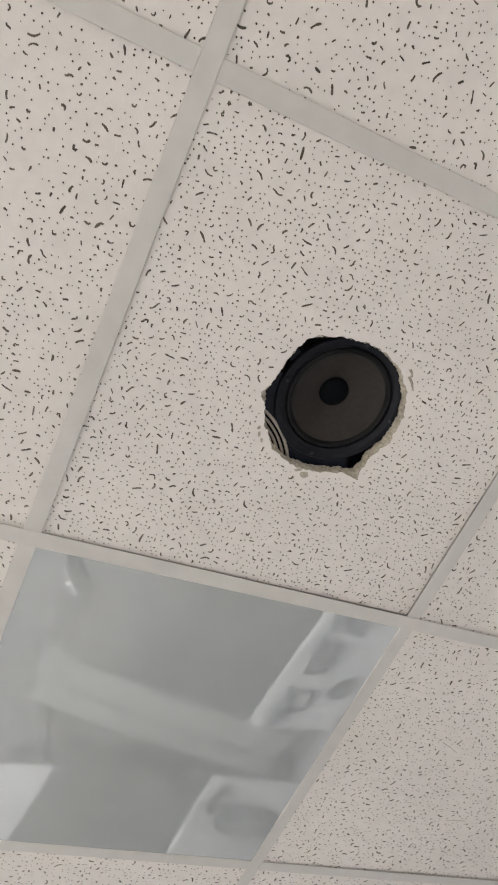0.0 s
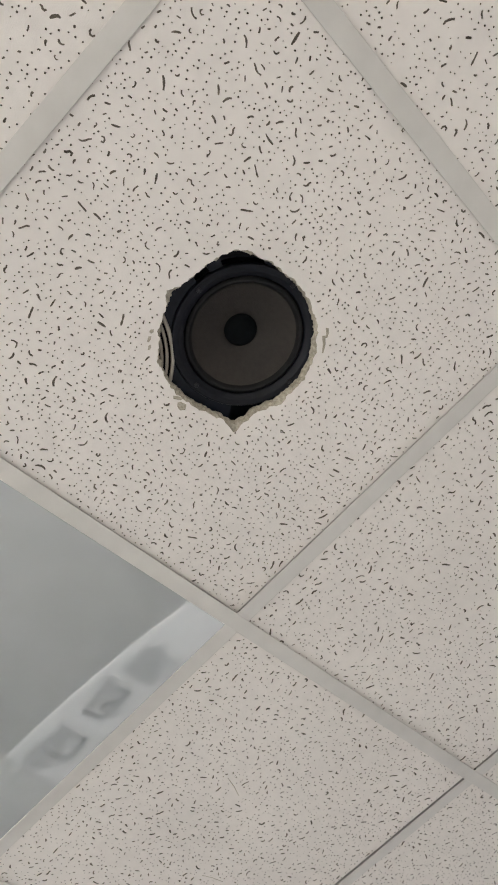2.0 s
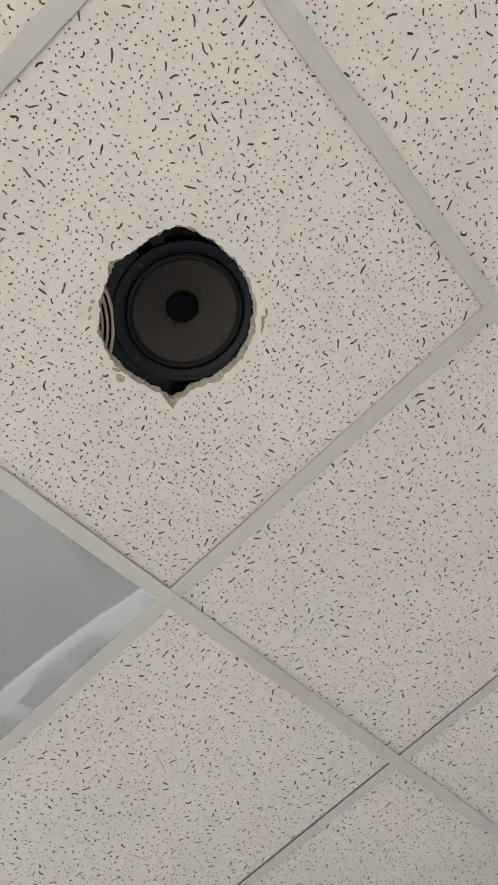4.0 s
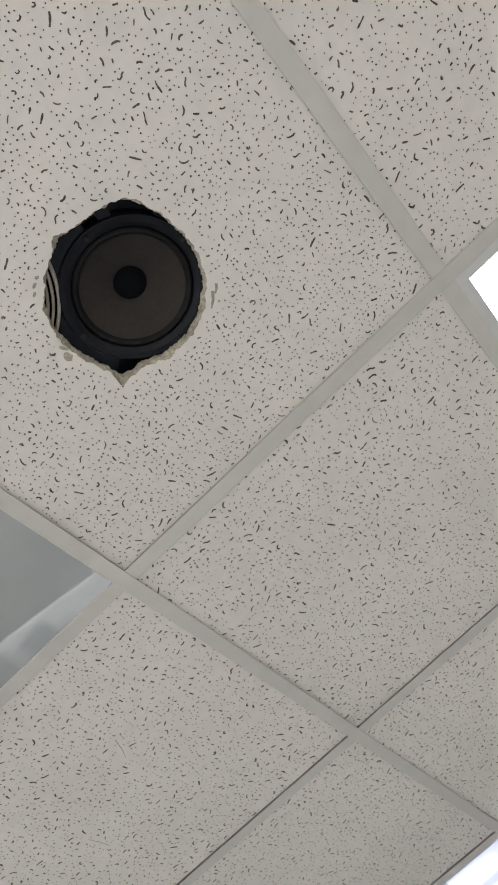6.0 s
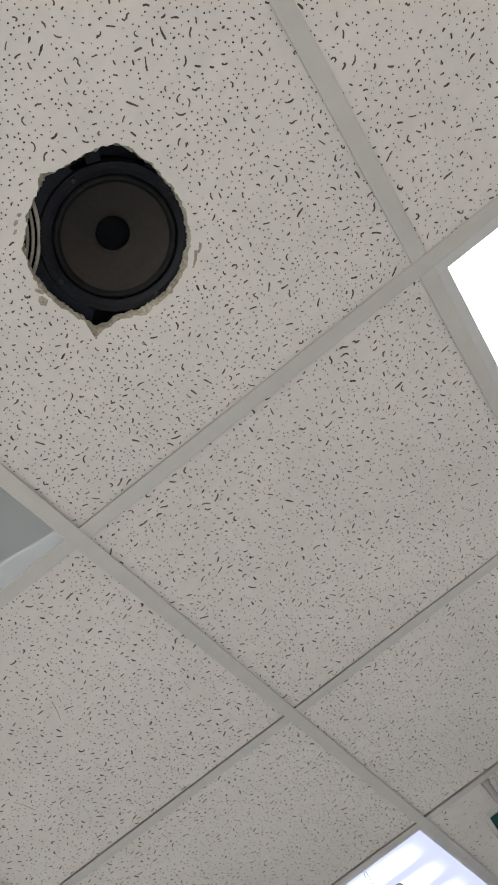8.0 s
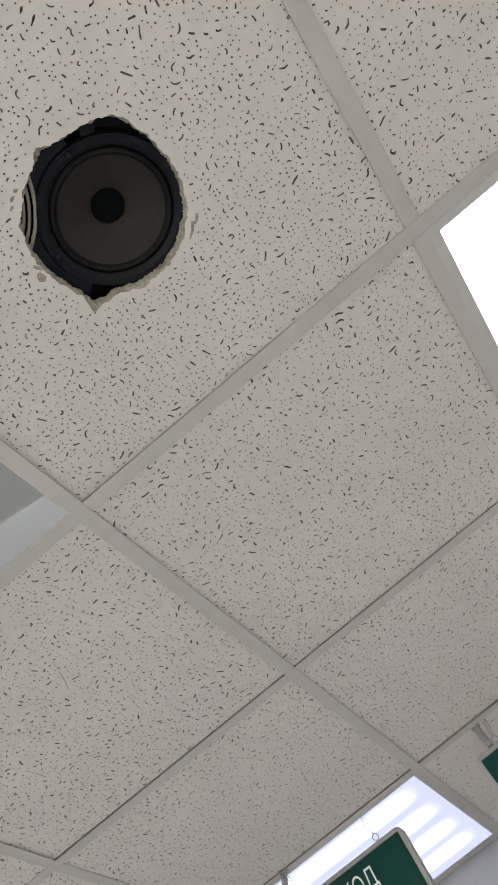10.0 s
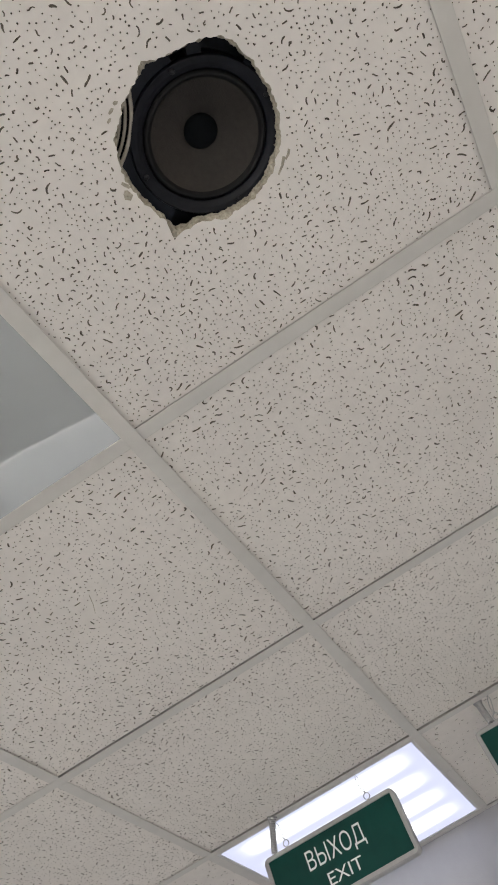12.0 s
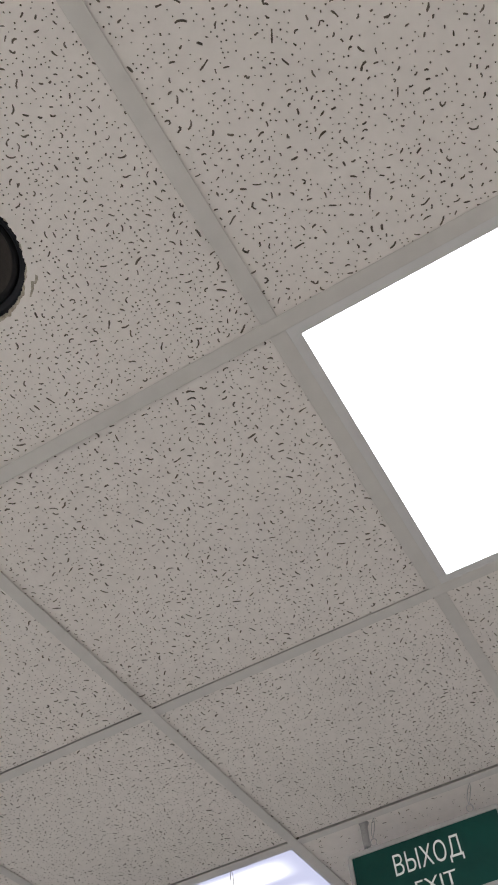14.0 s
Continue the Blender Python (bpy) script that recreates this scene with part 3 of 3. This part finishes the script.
    a = [bm.verts.new((ax + 0.1240 * math.cos(mid + s), ay + 0.1240 * math.sin(mid + s), 0.0190)) for s in (-0.6 + 1.2 * q / 20 for q in range(21))]
    b = [bm.verts.new((ax + 0.092 * math.cos(mid + s), ay + 0.092 * math.sin(mid + s), 0.0190)) for s in (-0.6 + 1.2 * q / 20 for q in range(21))]
    for k in range(20):
        bm.faces.new((a[k], a[k + 1], b[k + 1], b[k]))
    bmesh.ops.solidify(bm, geom=list(bm.faces), thickness=0.002)
    part("rib_base", bm, M_BASKET, ob)
    return ob


loudspeaker()


# ------------------------------------------------------------------ exit signs
def rounded(w, h, r, seg=6):
    out = []
    for cx, cy, a0 in ((w / 2 - r, h / 2 - r, 0), (-w / 2 + r, h / 2 - r, 90), (-w / 2 + r, -h / 2 + r, 180), (w / 2 - r, -h / 2 + r, 270)):
        for k in range(seg + 1):
            q = radians(a0 + 90 * k / seg)
            out.append((cx + r * math.cos(q), cy + r * math.sin(q)))
    return out


def words(text, parent, width, height, centre, out):
    """Flat lettering of the given size, lying on the sign's face. Outlines that cross themselves are filled as one."""
    from mathutils import geometry
    c = bpy.data.curves.new("lettering", "FONT")
    c.body, c.align_x, c.fill_mode, c.resolution_u = text, "CENTER", "NONE", 4
    tmp = new("lettering", c)
    me = bpy.data.meshes.new_from_object(tmp.evaluated_get(bpy.context.evaluated_depsgraph_get()))
    bpy.data.objects.remove(tmp)
    bpy.data.curves.remove(c)
    pts = np.array([v.co[:2] for v in me.vertices])
    edges = [tuple(e.vertices) for e in me.edges]
    bpy.data.meshes.remove(me)
    # outlines are runs of neighbouring vertices; the closing edge joins the ends of a run
    directed = [(a, b) if b == a + 1 else (max(a, b), min(a, b)) for a, b in (sorted(e) for e in edges)]
    A, B = pts[[d[0] for d in directed]], pts[[d[1] for d in directed]]

    def winding(p):
        side = (B[:, 0] - A[:, 0]) * (p[1] - A[:, 1]) - (p[0] - A[:, 0]) * (B[:, 1] - A[:, 1])
        up = (A[:, 1] <= p[1]) & (B[:, 1] > p[1]) & (side > 0)
        down = (A[:, 1] > p[1]) & (B[:, 1] <= p[1]) & (side < 0)
        return int(up.sum() - down.sum())

    v, e, f, *rest = geometry.delaunay_2d_cdt([Vector(p) for p in pts], edges, [], 0, 1e-5)
    keep = [t for t in f if winding(sum((np.array(v[k]) for k in t), np.zeros(2)) / len(t)) != 0]
    co = np.array([tuple(p) for p in v])
    lo, hi = co.min(0), co.max(0)
    verts = [(out, centre[0] - (x - (lo[0] + hi[0]) / 2) * width / (hi[0] - lo[0]), centre[1] + y * height) for x, y in co]
    me = bpy.data.meshes.new("lettering")
    me.from_pydata(verts, [], [tuple(t) for t in keep])
    me.materials.append(M_LETTER)
    me.update()
    ob = new("lettering", me)
    ob.parent = parent
    return tagged(ob, "white printed lettering")


def exit_sign(at, dowel_top, dowel_y, wire_tops, ribbed, label):
    """Hanging sign that faces -x; at: the middle of its front."""
    W, H, D, B = 0.360, 0.154, 0.024, 0.0105
    ob = thing("exit_sign", at, label, "exit sign", "hanging exit signs")

    def ring_faces(bm, outer, inner, x_outer, x_inner):
        a = [bm.verts.new((x_outer, -p[0], p[1])) for p in outer]
        b = [bm.verts.new((x_inner, -p[0], p[1])) for p in inner]
        for k in range(len(a)):
            bm.faces.new((a[k], a[(k + 1) % len(a)], b[(k + 1) % len(a)], b[k]))

    bm = bmesh.new()
    o1, o0 = rounded(W, H, 0.014), rounded(W - 0.003, H - 0.003, 0.0128)
    i1, i0 = rounded(W - 2 * B, H - 2 * B, 0.002), rounded(W - 2 * B + 0.002, H - 2 * B + 0.002, 0.003)
    loops = [(o0, D), (o1, D - 0.0015), (o1, 0.0015), (o0, 0.0), (i0, 0.0), (i1, 0.001), (i1, 0.004)]
    for (p, x), (q, y) in zip(loops, loops[1:]):
        ring_faces(bm, p, q, x, y)
    back = [bm.verts.new((D, -p[0], p[1])) for p in o0]
    bm.faces.new(back)
    bmesh.ops.remove_doubles(bm, verts=bm.verts, dist=1e-5)
    bmesh.ops.recalc_face_normals(bm, faces=bm.faces)
    part("frame", bm, M_SIGNFRAME, ob, "grey plastic frame with rounded corners")
    bm = box(bmesh.new(), (0.003, -W / 2 + B - 0.0005, -H / 2 + B - 0.0005), (0.006, W / 2 - B + 0.0005, H / 2 - B + 0.0005))
    panel = part("panel", bm, M_GREEN, ob, "dark green panel")
    words("ВЫХОД", panel, 0.154, 0.0600, (0.001, 0.0015), 0.0024)
    words("EXIT", panel, 0.090, 0.0412, (-0.003, -0.0485), 0.0024)
    z0 = H / 2
    for y, top in ((0.1145, wire_tops[0]), (-0.1145, wire_tops[1])):
        bm = tube(bmesh.new(), [(0.010, y, z0 - 0.001), (0.010, y, z0 + 0.005)], 0.0017, 8)
        eyelet = part("eyelet", bm, M_WIRE, ob)
        ring = [(0.010, y + 0.0075 * math.cos(q), z0 + 0.0125 + 0.0078 * math.sin(q)) for q in (2 * math.pi * k / 20 for k in range(20))]
        part("ring", tube(bmesh.new(), ring, 0.0012, 8, True), M_WIRE, eyelet, smooth=True)
        t = Vector(top) - Vector(at)
        a = Vector((0.010, y, z0 + 0.0195))
        loop = [a, a.lerp(t, 0.35) + Vector((0, 0.005, 0)), a.lerp(t, 0.75) + Vector((0, 0.004, 0)), t, a.lerp(t, 0.75) - Vector((0, 0.003, 0)), a.lerp(t, 0.35) - Vector((0, 0.002, 0)), a]
        part("hanger_wire", tube(bmesh.new(), loop, 0.0009, 6), M_WIRE, eyelet, smooth=True)
    # plastic screw anchor between the ceiling and the sign, with a flared head
    a, b = Vector(dowel_top) - Vector(at), Vector((0.010, dowel_y - at[1], z0 + 0.004))
    steps = 46 if ribbed else 12
    pts, radii = [], []
    for k in range(steps + 1):
        f = k / steps
        bow = Vector((0, 0.001 * math.sin(math.pi * f), 0))
        pts.append(a.lerp(b, f) + bow)
        if f < 0.06:
            radii.append(0.0122)
        elif f < 0.12:
            radii.append(0.0098)
        else:
            radii.append((0.0086 if k % 2 else 0.0069) if ribbed else 0.0088 - 0.0008 * f)
    anchor = part("anchor", tube(bmesh.new(), pts, radii, 12), M_ANCHOR, ob, "grey plastic screw anchor")
    part("anchor_pin", tube(bmesh.new(), [b + Vector((0, 0, 0.004)), b + Vector((0, 0, -0.006))], 0.0022, 8), M_DARK, anchor)
    return ob


exit_sign((1.794, 0.886, 2.5465), (1.789, 1.008, 2.702), 1.036, ((1.811, 1.013, 2.7005), (1.811, 0.780, 2.7005)), True,
          "green exit sign hanging under the strip-lit panel")
exit_sign((1.794, 0.2960, 2.5545), (1.823, 0.432, 2.7035), 0.427, ((1.811, 0.402, 2.7005), (1.811, 0.166, 2.7005)), False,
          "green exit sign hanging under a plain ceiling board")


# ------------------------------------------------------------------ furniture below, seen in the glossy panel
def table(at, w, d, turn, label, top=None, front=0.02):
    """A white table on four square legs; at: the plan corner it turns about."""
    z = 0.75
    ob = thing("table", (at[0], at[1], 0), label, "table", "white tables")
    ob.rotation_euler[2] = radians(turn)
    part("tabletop", box(bmesh.new(), (0, 0, z - 0.025), (w, d, z), 0.003), top or M_WHITE, ob)
    e, t = (0.02 if front < 0.1 else 0.17, 0.025) if d > 0.3 else (0.72, 0.014)
    for x, y in ((e, front), (w - e - t, front), (e, d - 0.02 - t), (w - e - t, d - 0.02 - t)):
        part("leg", box(bmesh.new(), (x, y, 0), (x + t, y + t, z - 0.025), 0.003), M_LEG, ob)
    return ob


def on(ob, x, y):
    """A place on a table's top, from its corner."""
    q = ob.rotation_euler[2]
    return ob.location.x + x * math.cos(q) - y * math.sin(q), ob.location.y + x * math.sin(q) + y * math.cos(q), 0.7502


table((1.818, 0.60), 0.568, 1.127, 0.3, "white table along the wall")
near_wall = table((1.812, 1.733), 0.578, 1.077, 0.3, "white table along the wall, covered with trays and boxes")
far_wall = table((1.802, 3.29), 0.60, 0.51, 0.3, "white table along the wall with a large dish")
table((1.799, 3.815), 0.60, 1.30, 0.3, "white table along the wall, partly empty")
table((0.565, 2.465), 1.66, 0.190, 14.6, "narrow grey table standing across the room", M_PALE)
table((0.595, 2.682), 1.58, 0.146, 15.6, "narrow grey table standing across the room", M_PALE)
grey_table = table((0.505, 2.030), 0.385, 0.41, 3.0, "small dull grey table beside the narrow tables", M_DULL, 0.25)
table((0.160, 3.335), 0.66, 0.74, 0.0, "small square white table")


def tray(at, w, d, turn):
    ob = thing("tray", at, "shallow white tray with thin dark rim on the table", "tray", "trays on the table")
    ob.rotation_euler[2] = radians(turn)
    part("base", box(bmesh.new(), (-w / 2, -d / 2, 0), (w / 2, d / 2, 0.006), 0.002), M_WHITE, ob)
    e = 0.016
    for lo, hi in (((-w / 2, -d / 2), (w / 2, -d / 2 + e)), ((-w / 2, d / 2 - e), (w / 2, d / 2)), ((-w / 2, -d / 2 + e), (-w / 2 + e, d / 2 - e)), ((w / 2 - e, -d / 2 + e), (w / 2, d / 2 - e))):
        part("edge", box(bmesh.new(), (*lo, 0.004), (*hi, 0.022), 0.003), M_TRAY, ob)
    return ob


def dish(at, r):
    ob = thing("dish", at, "round grey dish on the white table", "dish", "dishes on the table")
    part("bowl", lathe(bmesh.new(), [(0.0, 0.0), (r * 0.6, 0.0), (r, 0.05), (r * 0.96, 0.052), (r * 0.58, 0.006), (0.0, 0.006)], 40), M_GREYLAM, ob, smooth=True)
    part("rim", lathe(bmesh.new(), [(r, 0.048), (r + 0.006, 0.052), (r, 0.056), (r - 0.006, 0.052), (r, 0.048)], 40), M_LEG, ob, smooth=True)
    return ob


def storage_box(at, w, d, h, turn):
    ob = thing("storage_box", at, "low grey plastic box with a lid on the table", "box", "grey boxes on the table")
    ob.rotation_euler[2] = radians(turn)
    part("body", box(bmesh.new(), (-w / 2, -d / 2, 0), (w / 2, d / 2, h - 0.008), 0.006), M_GREYLAM, ob)
    part("lid", box(bmesh.new(), (-w / 2 - 0.003, -d / 2 - 0.003, h - 0.008), (w / 2 + 0.003, d / 2 + 0.003, h), 0.003), M_GREYLAM, ob)
    return ob


tray(on(near_wall, 0.158, 0.49), 0.135, 0.225, -6)
tray(on(near_wall, 0.215, 0.83), 0.13, 0.17, -10)
tray(on(far_wall, 0.44, 0.30), 0.16, 0.20, 9)
for x, y, w, d, h, a in ((0.072, 0.17, 0.075, 0.165, 0.05, -6), (0.185, 0.19, 0.085, 0.17, 0.05, -4), (0.058, 0.40, 0.045, 0.12, 0.05, -12), (0.095, 0.80, 0.075, 0.12, 0.05, 12), (0.11, 0.965, 0.10, 0.09, 0.04, -5)):
    storage_box(on(near_wall, x, y), w, d, h, a)
for x, y, r in ((0.166, 0.475, 0.046), (0.40, 0.70, 0.07)):
    px, py, pz = on(near_wall, x, y)
    dish((px, py, pz + (0.0062 if x < 0.3 else 0.0)), r)
for x, y, r in ((0.25, 0.30, 0.13), (0.08, 0.09, 0.045), (0.07, 0.22, 0.04)):
    dish(on(far_wall, x, y), r)


# flat pale square, added for an unidentified pale patch in the reflection
def napkin(at, w, turn):
    ob = thing("pale_square", at, "flat pale square added on the grey table for an unidentified patch", "napkin")
    ob.rotation_euler[2] = radians(turn)
    part("lower_layer", box(bmesh.new(), (-w / 2, -w / 2, 0), (w / 2, w / 2, 0.002), 0.0008), M_PALE, ob)
    part("upper_layer", box(bmesh.new(), (-w / 2 + 0.002, -w / 2 + 0.001, 0.002), (w / 2 - 0.003, w / 2 - 0.004, 0.004), 0.0008), M_PALE, ob)
    return ob


# white shape put where a small bright glint shows in the reflection
def cup(at, r):
    ob = thing("cup", at, "small white cup shape added for a bright glint at the grey table's corner", "cup")
    part("body", lathe(bmesh.new(), [(0.0, 0.0), (r * 0.7, 0.0), (r, 0.06), (r * 0.93, 0.06), (r * 0.64, 0.005), (0.0, 0.005)], 32), M_WHITE, ob, smooth=True)
    ring = [(r * 0.85 + 0.016 * (1 + math.cos(q)), 0.0, 0.032 + 0.015 * math.sin(q)) for q in (2 * math.pi * k / 16 for k in range(16))]
    part("handle", tube(bmesh.new(), ring, 0.003, 8, True), M_WHITE, ob, smooth=True)
    return ob


napkin(on(grey_table, 0.305, 0.055), 0.085, 20)
cup(on(grey_table, 0.035, 0.040), 0.022)
